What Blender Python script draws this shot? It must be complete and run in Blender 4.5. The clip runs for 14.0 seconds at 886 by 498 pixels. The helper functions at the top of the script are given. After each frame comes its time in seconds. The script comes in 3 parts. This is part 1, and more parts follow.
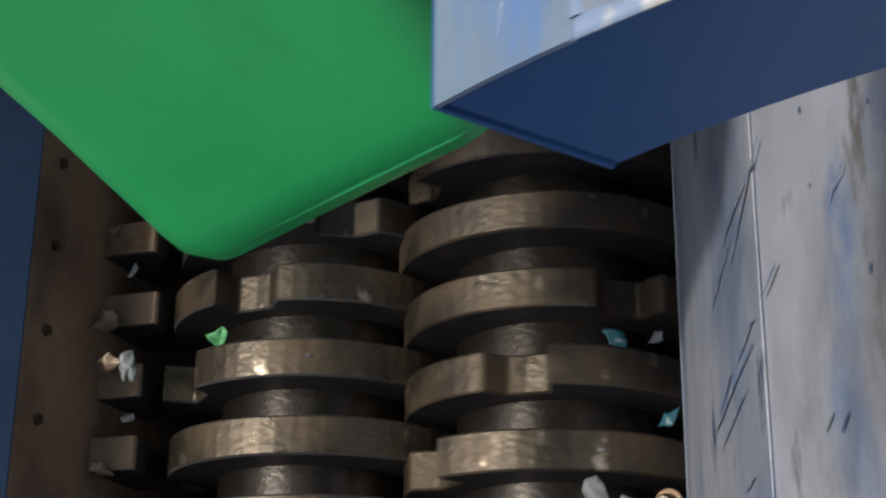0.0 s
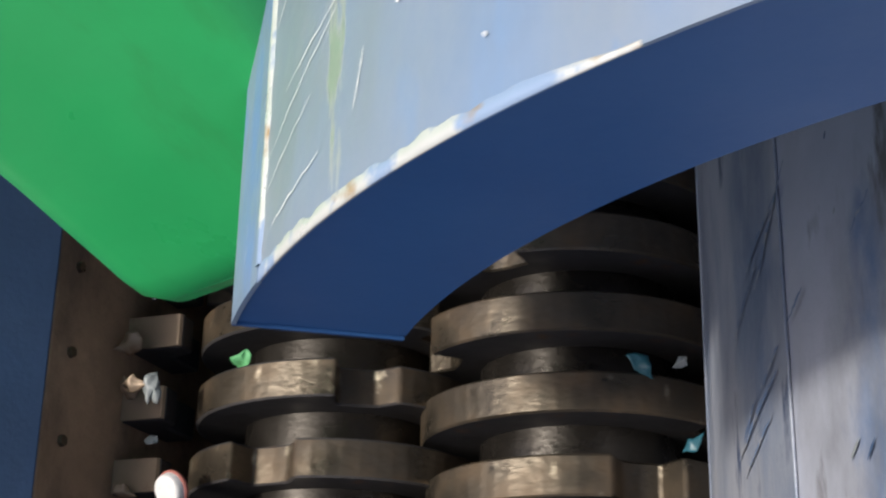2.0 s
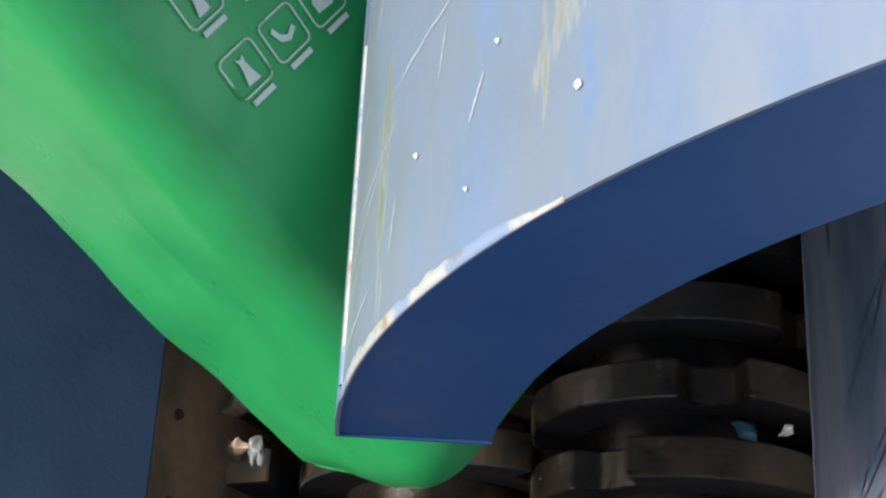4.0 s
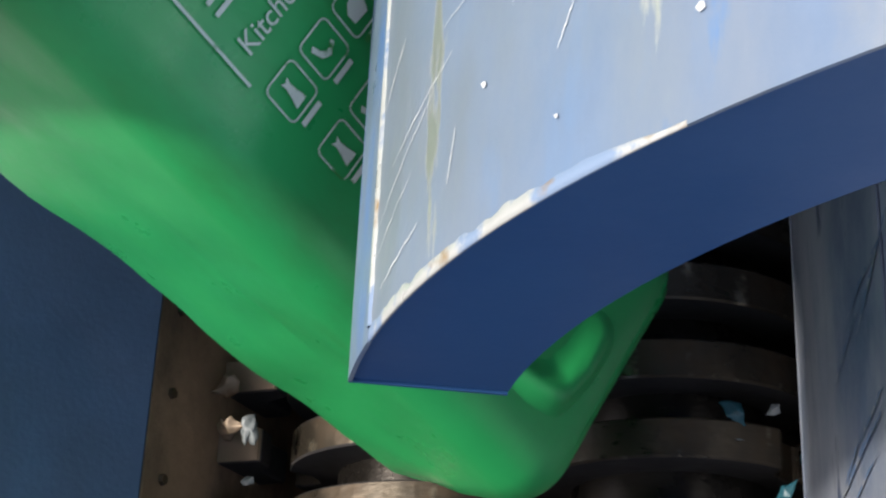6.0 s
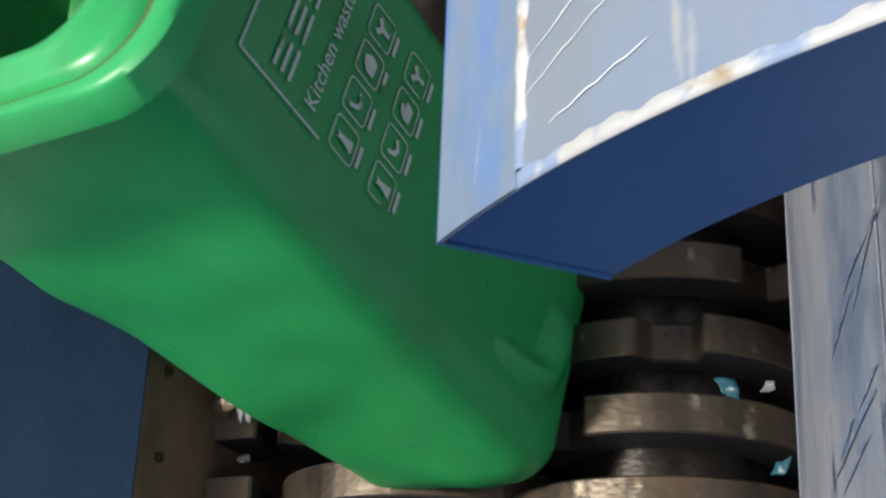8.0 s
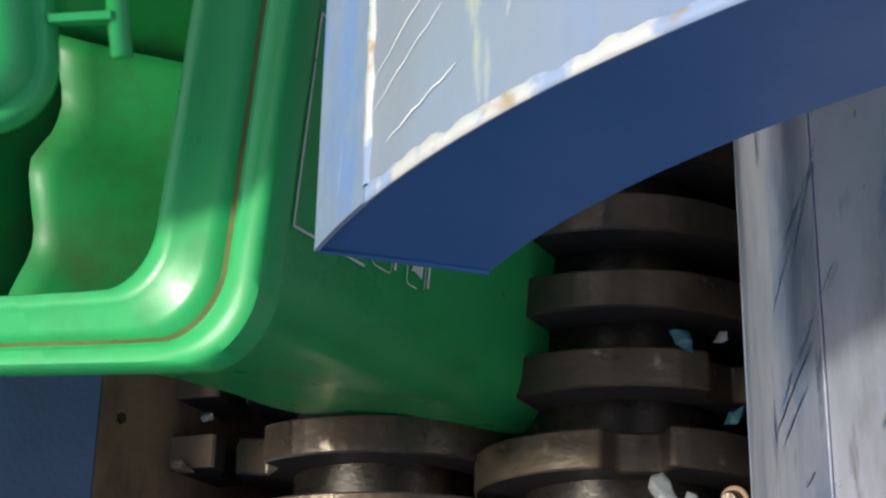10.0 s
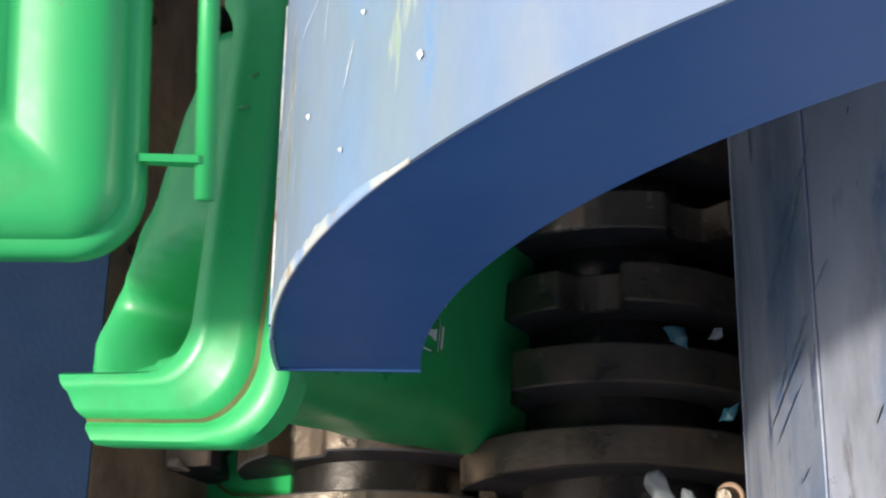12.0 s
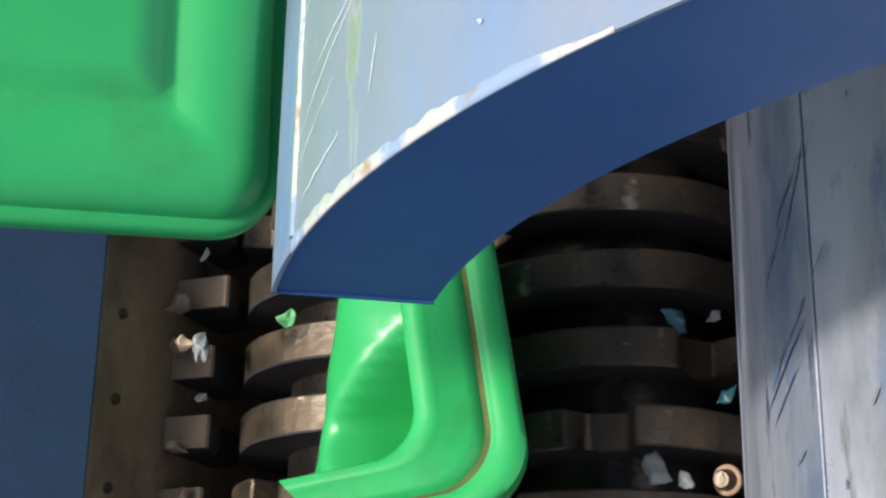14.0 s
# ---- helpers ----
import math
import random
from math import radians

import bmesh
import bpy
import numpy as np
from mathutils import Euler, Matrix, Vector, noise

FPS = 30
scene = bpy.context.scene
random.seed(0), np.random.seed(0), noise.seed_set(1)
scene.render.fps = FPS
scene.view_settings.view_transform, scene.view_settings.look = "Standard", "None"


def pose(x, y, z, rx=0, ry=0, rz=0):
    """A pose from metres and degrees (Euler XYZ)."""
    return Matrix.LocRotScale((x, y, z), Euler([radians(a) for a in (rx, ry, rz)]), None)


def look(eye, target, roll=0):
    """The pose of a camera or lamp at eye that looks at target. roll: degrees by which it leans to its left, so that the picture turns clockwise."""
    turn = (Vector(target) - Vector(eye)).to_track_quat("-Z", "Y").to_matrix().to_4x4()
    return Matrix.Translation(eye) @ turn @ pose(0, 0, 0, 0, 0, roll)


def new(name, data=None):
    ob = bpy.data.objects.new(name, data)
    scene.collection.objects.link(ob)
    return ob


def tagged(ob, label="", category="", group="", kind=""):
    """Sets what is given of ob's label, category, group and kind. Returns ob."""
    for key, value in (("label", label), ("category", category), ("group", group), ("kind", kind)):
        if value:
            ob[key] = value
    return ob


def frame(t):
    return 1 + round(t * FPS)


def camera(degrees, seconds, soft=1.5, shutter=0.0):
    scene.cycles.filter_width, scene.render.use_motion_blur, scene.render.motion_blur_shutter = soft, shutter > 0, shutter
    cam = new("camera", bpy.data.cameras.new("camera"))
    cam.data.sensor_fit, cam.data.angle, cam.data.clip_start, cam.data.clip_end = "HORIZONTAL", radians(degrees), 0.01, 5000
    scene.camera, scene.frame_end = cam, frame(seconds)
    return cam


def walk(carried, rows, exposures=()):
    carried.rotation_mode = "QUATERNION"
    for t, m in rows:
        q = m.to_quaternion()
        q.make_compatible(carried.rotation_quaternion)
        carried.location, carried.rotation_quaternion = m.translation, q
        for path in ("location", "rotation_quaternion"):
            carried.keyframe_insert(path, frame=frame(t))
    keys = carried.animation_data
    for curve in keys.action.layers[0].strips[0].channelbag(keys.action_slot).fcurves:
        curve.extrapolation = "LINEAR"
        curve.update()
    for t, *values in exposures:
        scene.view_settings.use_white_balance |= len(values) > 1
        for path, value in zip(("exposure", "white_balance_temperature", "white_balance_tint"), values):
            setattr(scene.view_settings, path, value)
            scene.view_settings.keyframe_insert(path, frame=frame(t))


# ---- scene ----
cam = camera(33.00, 14.0, soft=2.2, shutter=0.5)
walk(cam, [
    (0, pose(0.7633, -0.4265, 2.0761, 19.76, 18.90, 0.45)),
    (0.5, pose(0.7633, -0.4265, 2.0761, 19.85, 18.47, 0.36)),
    (1, pose(0.7633, -0.4265, 2.0761, 19.98, 18.38, 0.31)),
    (1.5, pose(0.7633, -0.4265, 2.0761, 20.38, 19.00, 0.67)),
    (2, pose(0.7633, -0.4265, 2.0761, 20.87, 19.67, 1.06)),
    (2.5, pose(0.7633, -0.4265, 2.0761, 20.72, 20.19, 1.16)),
    (3, pose(0.7633, -0.4265, 2.0761, 23.77, 22.39, 2.20)),
    (3.2, pose(0.7633, -0.4265, 2.0761, 24.26, 23.49, 2.71)),
    (5.3, pose(0.7264, -0.4626, 2.1268, 23.92, 21.39, 2.48)),
    (5.5, pose(0.7264, -0.4626, 2.1268, 24.00, 21.49, 2.40)),
    (6, pose(0.7264, -0.4626, 2.1268, 23.71, 21.49, 2.51)),
    (6.5, pose(0.7264, -0.4626, 2.1268, 23.27, 22.02, 2.74)),
    (7, pose(0.7264, -0.4626, 2.1268, 23.77, 21.64, 2.74)),
    (7.5, pose(0.7264, -0.4626, 2.1268, 23.22, 22.02, 2.57)),
    (8, pose(0.7264, -0.4626, 2.1268, 22.78, 21.37, 2.32)),
    (8.2, pose(0.7264, -0.4626, 2.1268, 22.39, 21.32, 2.33)),
    (10.3, pose(0.7910, -0.4457, 2.1193, 19.92, 21.81, 1.08)),
    (10.5, pose(0.7910, -0.4457, 2.1193, 19.84, 22.03, 1.30)),
    (11, pose(0.7910, -0.4457, 2.1193, 19.95, 21.83, 1.32)),
    (12, pose(0.7910, -0.4457, 2.1193, 19.97, 21.67, 0.89)),
    (12.5, pose(0.7910, -0.4457, 2.1193, 20.07, 21.60, 1.15)),
    (13, pose(0.7910, -0.4457, 2.1193, 20.03, 21.58, 1.09)),
    (13.5, pose(0.7910, -0.4457, 2.1193, 19.77, 21.75, 1.07)),
    (14, pose(0.7910, -0.4457, 2.1193, 19.31, 21.58, 0.93)),
], exposures=[(0, -0.45), (0.2, -0.2), (0.5, -0.02), (1.0, 0.08), (2.0, 0.15), (3.0, 0.25), (5.5, 0.2), (7.5, 0.15), (8.2, 0.0), (10.4, 0.15), (11, 0.35), (12.5, 0.45), (14, 0.35)])

# ---- light ----
SUN = Vector((-0.41, -0.02, 0.88)).normalized()
world = bpy.data.worlds.new("sky")
scene.world = world
world.use_nodes = True
wn = world.node_tree.nodes
sky = wn.new("ShaderNodeTexSky")
sky.sky_type = "NISHITA"
sky.sun_disc = False
sky.dust_density = 4.0
sky.sun_elevation = math.asin(SUN.z)
sky.sun_rotation = math.atan2(SUN.x, SUN.y)
wn["Background"].inputs["Strength"].default_value = 0.15
world.node_tree.links.new(sky.outputs["Color"], wn["Background"].inputs["Color"])
lamp = bpy.data.lights.new("sun", "SUN")
lamp.energy, lamp.angle, lamp.color = 3.3, radians(5), (1.0, 0.95, 0.87)
sun = new("sun", lamp)
sun.matrix_world = look(SUN * 30, (0, 0, 0))


# ---- materials ----
def mat(name, base, rough=0.5, metal=0.0, spots=(), grain=0.12, grain_scale=40.0, bump=0.15, bump_scale=120.0, gloss_var=0.15, coat=0.0):
    """base: linear colour. spots: rows of (colour, noise scale, from, to, stretch, roughness, metal): worn or dirty patches."""
    m = bpy.data.materials.new(name)
    m.use_nodes = True
    n, l = m.node_tree.nodes, m.node_tree.links
    b = n["Principled BSDF"]
    tc = n.new("ShaderNodeTexCoord")

    def noise_of(scale, stretch=(1, 1, 1), detail=5.0):
        mp = n.new("ShaderNodeMapping")
        mp.inputs["Scale"].default_value = stretch
        l.new(tc.outputs["Object"], mp.inputs["Vector"])
        t = n.new("ShaderNodeTexNoise")
        t.inputs["Scale"].default_value = scale
        t.inputs["Detail"].default_value = detail
        t.inputs["Roughness"].default_value = 0.62
        l.new(mp.outputs["Vector"], t.inputs["Vector"])
        return t.outputs["Fac"]

    def ramp(fac, a, c):
        r = n.new("ShaderNodeMapRange")
        r.inputs["From Min"].default_value, r.inputs["From Max"].default_value = a, c
        l.new(fac, r.inputs["Value"])
        return r.outputs["Result"]

    def mix(fac, a, c):
        x = n.new("ShaderNodeMix")
        x.data_type = "RGBA"
        l.new(fac, x.inputs[0])
        for s, v in ((x.inputs[6], a), (x.inputs[7], c)):
            if isinstance(v, tuple):
                s.default_value = (*v, 1)
            else:
                l.new(v, s)
        return x.outputs[2]

    def mixf(fac, a, c):
        x = n.new("ShaderNodeMix")
        l.new(fac, x.inputs[0])
        for s, v in ((x.inputs[2], a), (x.inputs[3], c)):
            if isinstance(v, float):
                s.default_value = v
            else:
                l.new(v, s)
        return x.outputs[0]

    big, fine = noise_of(grain_scale * 0.12), noise_of(grain_scale)
    dark, light = tuple(c * (1 - grain) for c in base), tuple(min(1, c * (1 + grain)) for c in base)
    col = mix(ramp(big, 0.3, 0.7), dark, light)
    col = mix(ramp(fine, 0.35, 0.9), col, tuple(c * (1 - 0.7 * grain) for c in base))
    rg = mixf(ramp(noise_of(grain_scale * 0.3), 0.3, 0.7), max(0.03, rough - gloss_var), min(1.0, rough + gloss_var))
    mt = float(metal)
    for c, scale, lo, hi, stretch, r2, m2 in spots:
        f = ramp(noise_of(scale, stretch, 8.0), lo, hi)
        col, rg, mt = mix(f, col, c), mixf(f, rg, float(r2)), mixf(f, mt, float(m2))
    l.new(col, b.inputs["Base Color"])
    l.new(rg, b.inputs["Roughness"])
    if isinstance(mt, float):
        b.inputs["Metallic"].default_value = mt
    else:
        l.new(mt, b.inputs["Metallic"])
    b.inputs["Coat Weight"].default_value = coat
    b.inputs["Coat Roughness"].default_value = 0.15
    bp = n.new("ShaderNodeBump")
    bp.inputs["Strength"].default_value = bump
    bp.inputs["Distance"].default_value = 0.004
    l.new(noise_of(bump_scale), bp.inputs["Height"])
    l.new(bp.outputs["Normal"], b.inputs["Normal"])
    return m


BARE = (0.55, 0.54, 0.50)
RUST = (0.16, 0.075, 0.03)
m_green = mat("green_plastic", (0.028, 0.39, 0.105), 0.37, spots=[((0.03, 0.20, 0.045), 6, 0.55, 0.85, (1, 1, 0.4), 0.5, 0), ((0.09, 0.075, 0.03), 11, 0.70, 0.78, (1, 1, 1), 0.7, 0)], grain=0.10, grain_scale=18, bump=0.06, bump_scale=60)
# the bin's green with inside shade put into the colour, plus stains
m_green_in = mat("green_plastic_inside_shaded", (0.022, 0.32, 0.08), 0.42, spots=[((0.05, 0.11, 0.03), 5, 0.5, 0.8, (1, 1, 1), 0.6, 0)], grain=0.15, grain_scale=18, bump=0.1, bump_scale=60)
m_tear = mat("torn_plastic", (0.14, 0.47, 0.19), 0.6, grain=0.2, bump=0.5, bump_scale=200)
m_print = mat("white_print", (0.70, 0.76, 0.66), 0.5, spots=[((0.05, 0.28, 0.06), 30, 0.56, 0.64, (1, 1, 1), 0.4, 0)], grain=0.1)
m_ram = mat("worn_blue_skin", (0.175, 0.24, 0.35), 0.45, spots=[
    ((0.27, 0.31, 0.37), 5, 0.38, 0.62, (1.0, 0.35, 1.0), 0.36, 0.35),
    ((0.30, 0.31, 0.30), 3.0, 0.55, 0.72, (1.0, 0.6, 1.0), 0.45, 0.2),
    ((0.15, 0.25, 0.43), 4.2, 0.56, 0.70, (1.0, 0.3, 1.0), 0.4, 0.0),
    ((0.60, 0.60, 0.56), 16, 0.63, 0.68, (1.0, 0.18, 1.0), 0.3, 0.7),
    ((0.08, 0.22, 0.48), 9, 0.62, 0.70, (1.0, 0.25, 1.0), 0.4, 0.0)], grain=0.12, grain_scale=25, bump=0.12, bump_scale=70)
m_ram_tip = mat("worn_tip_skin", (0.20, 0.265, 0.36), 0.4, metal=0.2, spots=[((0.09, 0.2, 0.46), 8, 0.55, 0.66, (1.0, 0.3, 1.0), 0.4, 0.0), ((0.7, 0.68, 0.6), 22, 0.64, 0.70, (1, 0.2, 1), 0.3, 0.8)], grain=0.15, grain_scale=30, bump=0.15)
# the ram's blue with the shade of its side put into the colour
m_ram_side = mat("shaded_blue_paint", (0.022, 0.085, 0.235), 0.45, grain=0.06, grain_scale=12, bump=0.05, spots=[((0.029, 0.098, 0.245), 3, 0.45, 0.8, (1, 1, 1), 0.5, 0)])
m_weld = mat("ground_weld", (0.66, 0.66, 0.63), 0.36, metal=0.3, spots=[((0.24, 0.32, 0.46), 12, 0.50, 0.56, (1, 1, 1), 0.4, 0.0), ((0.33, 0.22, 0.10), 14, 0.58, 0.68, (1, 1, 1), 0.6, 0.2)], grain=0.2, bump=0.2, bump_scale=40)
m_scratch = mat("scratched_bright_steel", (0.80, 0.80, 0.78), 0.4, grain=0.1)
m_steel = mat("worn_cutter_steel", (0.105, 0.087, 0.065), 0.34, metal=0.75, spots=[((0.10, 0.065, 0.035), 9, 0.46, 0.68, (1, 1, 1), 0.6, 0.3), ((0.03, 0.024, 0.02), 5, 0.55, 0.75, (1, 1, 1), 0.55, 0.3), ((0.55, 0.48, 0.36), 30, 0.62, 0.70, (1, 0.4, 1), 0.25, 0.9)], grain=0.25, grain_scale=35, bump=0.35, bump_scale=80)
# dark steel with the shade of gaps and sides put into the colour
m_steel_side = mat("shaded_steel_side", (0.055, 0.051, 0.050), 0.6, metal=0.2, spots=[(RUST, 12, 0.6, 0.75, (1, 1, 1), 0.8, 0.1)], grain=0.3)
m_shaft = mat("polished_spacer", (0.040, 0.035, 0.030), 0.30, metal=0.7, grain=0.2, bump=0.2)
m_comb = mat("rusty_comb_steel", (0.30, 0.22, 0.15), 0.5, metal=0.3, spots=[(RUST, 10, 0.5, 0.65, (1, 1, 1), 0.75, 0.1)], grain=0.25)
m_rust = mat("rusted_brown_plate", (0.42, 0.27, 0.17), 0.7, metal=0.15, spots=[((0.16, 0.10, 0.06), 7, 0.55, 0.75, (1, 0.3, 1), 0.6, 0.3), ((0.08, 0.05, 0.04), 4, 0.5, 0.7, (1, 0.6, 1), 0.8, 0)], grain=0.3, bump=0.5)
m_blue = mat("dark_blue_hopper_paint", (0.045, 0.085, 0.17), 0.5, spots=[((0.03, 0.05, 0.09), 3, 0.5, 0.8, (1, 0.4, 1), 0.6, 0), ((0.3, 0.3, 0.28), 40, 0.74, 0.77, (1, 1, 1), 0.4, 0.4)], grain=0.15, bump=0.15)
m_wall = mat("scuffed_pale_wall", (0.43, 0.445, 0.51), 0.38, metal=0.25, spots=[((0.09, 0.17, 0.33), 6, 0.56, 0.72, (1.4, 0.5, 0.7), 0.45, 0.0), ((0.15, 0.15, 0.16), 3.2, 0.50, 0.70, (1.2, 0.45, 1), 0.5, 0.2), ((0.14, 0.13, 0.13), 15, 0.60, 0.70, (1, 0.3, 1), 0.6, 0.2), ((0.03, 0.04, 0.07), 26, 0.74, 0.77, (1, 1, 1), 0.6, 0)], grain=0.14, grain_scale=22, bump=0.2, bump_scale=60)
# scuffed blue, darkened to put the low wall's shade into its colour
m_wall_edge = mat("scuffed_blue_edge_shaded", (0.15, 0.19, 0.27), 0.42, metal=0.2, spots=[((0.38, 0.39, 0.43), 7, 0.40, 0.62, (1, 0.3, 1), 0.4, 0.3), ((0.03, 0.05, 0.10), 14, 0.60, 0.68, (1, 0.3, 1), 0.5, 0)], grain=0.15)
m_dark_blue = mat("dark_blue_scratch", (0.11, 0.16, 0.26), 0.5, spots=[((0.30, 0.31, 0.34), 60, 0.48, 0.58, (1, 1, 1), 0.4, 0.2)], grain=0.2)
m_grime = mat("brown_grime", (0.09, 0.12, 0.03), 0.8, grain=0.4, grain_scale=60)
m_concrete = mat("grey_concrete", (0.28, 0.27, 0.25), 0.85, grain=0.15, grain_scale=6, bump=0.3)
m_film = mat("pale_plastic_film", (0.24, 0.26, 0.26), 0.4, grain=0.2, bump=0.3)
m_teal = mat("teal_plastic_film", (0.02, 0.10, 0.13), 0.4, grain=0.2)
m_orange = mat("orange_plastic_film", (0.50, 0.20, 0.04), 0.5, grain=0.3)
m_cap = mat("white_cap_plastic", (0.72, 0.70, 0.68), 0.35, grain=0.08)
m_red = mat("faded_red_plastic", (0.45, 0.16, 0.13), 0.45, grain=0.2)


# ---- building helpers ----
def part(name, bm, material, parent=None, label="", smooth=False, m=None):
    me = bpy.data.meshes.new(name)
    bm.to_mesh(me)
    bm.free()
    for mm in (material if isinstance(material, (list, tuple)) else [material]):
        me.materials.append(mm)
    if smooth:
        for p in me.polygons:
            p.use_smooth = True
    ob = new(name, me)
    if m is not None:
        ob.matrix_basis = m
    ob.parent = parent
    if label:
        ob["label"] = label
    return ob


def crease(ob, deg=35):
    for p in ob.data.polygons:
        p.use_smooth = True
    ob.data.set_sharp_from_angle(angle=radians(deg))
    return ob


def bevel(ob, width, seg=2):
    mod = ob.modifiers.new("bevel", "BEVEL")
    mod.width, mod.segments, mod.limit_method, mod.angle_limit = width, seg, "ANGLE", radians(40)
    return ob


def prism(profile, y0, y1, axis="y"):
    """A closed profile of (x, z) pushed along y."""
    bm = bmesh.new()
    a = [bm.verts.new((x, y0, z)) for x, z in profile]
    b = [bm.verts.new((x, y1, z)) for x, z in profile]
    n = len(profile)
    bm.faces.new(a)
    bm.faces.new(b[::-1])
    for i in range(n):
        bm.faces.new((a[i], b[i], b[(i + 1) % n], a[(i + 1) % n]))
    bmesh.ops.recalc_face_normals(bm, faces=bm.faces)
    return bm


def box(x0, x1, y0, y1, z0, z1):
    bm = bmesh.new()
    bmesh.ops.create_cube(bm, size=1, matrix=Matrix.Translation(((x0 + x1) / 2, (y0 + y1) / 2, (z0 + z1) / 2)) @ Matrix.Diagonal((x1 - x0, y1 - y0, z1 - z0, 1)))
    return bm


def ring_profile(r0, r1, a0, a1, steps):
    """An annular sector in x, z, angles in degrees."""
    out = [(r1 * math.cos(radians(a0 + (a1 - a0) * i / steps)), r1 * math.sin(radians(a0 + (a1 - a0) * i / steps))) for i in range(steps + 1)]
    return out + [(r0 * math.cos(radians(a1 + (a0 - a1) * i / steps)), r0 * math.sin(radians(a1 + (a0 - a1) * i / steps))) for i in range(steps + 1)]


# ---- ground and hopper ----
def ground():
    bm = bmesh.new()
    bmesh.ops.create_grid(bm, x_segments=8, y_segments=8, size=400, matrix=Matrix.Translation((0, 0, -0.455)))
    tagged(part("ground", bm, m_concrete), "grey concrete yard under the machine", "ground", kind="structure")


Y0, Y1 = -0.75, 1.05


def hopper():
    w = part("wall_west", prism([(-0.45, -0.42), (-0.45, 0.36), (-0.56, 0.36), (-0.56, -0.42)], Y0, Y1), m_rust)
    bevel(tagged(w, "rusted brown steel side of the cutting chamber", "wall", kind="structure"), 0.004)
    for i in range(12):
        bm = bmesh.new()
        bmesh.ops.create_cone(bm, cap_ends=True, segments=6, radius1=0.009, radius2=0.008, depth=0.007, matrix=pose(-0.447, -0.60 + 0.13 * i, 0.31, 0, 90, 0))
        part("bolt", bm, m_steel, w)
    w = part("wall_west_upper", prism([(-0.4485, 0.362), (-0.62, 0.62), (-0.64, 0.61), (-0.47, 0.362)], Y0, Y1), m_blue)
    bevel(tagged(w, "dark blue painted hopper side above the rusted plate", "wall", kind="structure"), 0.003)
    # the pale side: a flat edge strip, a rolled bend, then the leaning plate
    prof = [(0.462, 0.255), (0.466, 0.30)]
    for i in range(13):
        k = i / 12
        prof.append((0.466 + 0.30 * k * (0.45 + 0.55 * k), 0.30 + 0.62 * k))
    prof.append((0.99, 1.14))
    bm = prism(prof + [(x + 0.02, z - 0.006) for x, z in prof[::-1]], Y0, Y1)
    tagged(crease(part("wall_east", bm, m_wall, smooth=True)), "pale scuffed hopper side with blue paint worn off", "wall", kind="structure")
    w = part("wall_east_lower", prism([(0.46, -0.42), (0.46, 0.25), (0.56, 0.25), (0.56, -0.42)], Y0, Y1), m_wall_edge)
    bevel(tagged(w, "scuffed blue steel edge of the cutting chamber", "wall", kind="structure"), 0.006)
    # blue wear strip, widened up the wall to carry painted shade
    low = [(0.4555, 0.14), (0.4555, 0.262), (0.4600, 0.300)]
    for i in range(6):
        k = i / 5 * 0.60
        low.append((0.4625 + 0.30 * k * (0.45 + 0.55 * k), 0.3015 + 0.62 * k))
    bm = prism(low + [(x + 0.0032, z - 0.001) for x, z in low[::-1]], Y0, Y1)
    tagged(bevel(part("trim", bm, m_wall_edge), 0.002), "scuffed blue wear strip with painted shade along the hopper side", "trim", kind="structure")
    w = part("wall_north", box(-0.9, 1.1, Y1, Y1 + 0.03, -0.42, 0.95), m_blue)
    tagged(w, "dark blue end plate of the hopper", "wall", kind="structure")
    w = part("wall_south", box(-0.9, 1.1, Y0 - 0.03, Y0, -0.42, 0.95), m_blue)
    tagged(w, "dark blue end plate of the hopper", "wall", kind="structure")
    w = part("floor", box(-0.6, 0.6, Y0, Y1, -0.45, -0.42), m_rust)
    tagged(w, "dark steel tray under the cutters", "floor", kind="structure")


# ---- rotors ----
PITCH, THICK = 0.112, 0.056
YL, YR = 0.0268, -0.0180
LX, RX = -0.158, 0.223


def disc_profile(hook=0.237, base=0.221, gullet=0.188, sense=1):
    """Two hooks; the profile turns with growing angle from the top towards +x."""
    out = []
    for h in range(2):
        for i in range(28):
            k = i / 27
            ang = h * 180 + 18 + k * 162
            r = gullet + (base - gullet) * min(1, k * 30) + (hook - base) * max(0, (k - 0.55) / 0.45) ** 1.3
            out.append((sense * r * math.sin(radians(ang)), r * math.cos(radians(ang))))
        out.append((sense * gullet * math.sin(radians(h * 180 + 180.5)), gullet * math.cos(radians(h * 180 + 180.5))))
        out.append((sense * (gullet - 0.004) * math.sin(radians(h * 180 + 190)), (gullet - 0.004) * math.cos(radians(h * 180 + 190))))
    return out


def disc_mesh(sense):
    bm = prism(disc_profile(sense=sense), -THICK / 2, THICK / 2)
    bm.normal_update()
    # flat faces take the dark steel, as painted shade between the discs
    for f in bm.faces:
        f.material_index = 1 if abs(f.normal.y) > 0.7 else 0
    bmesh.ops.triangulate(bm, faces=[f for f in bm.faces if len(f.verts) > 4])
    return bm


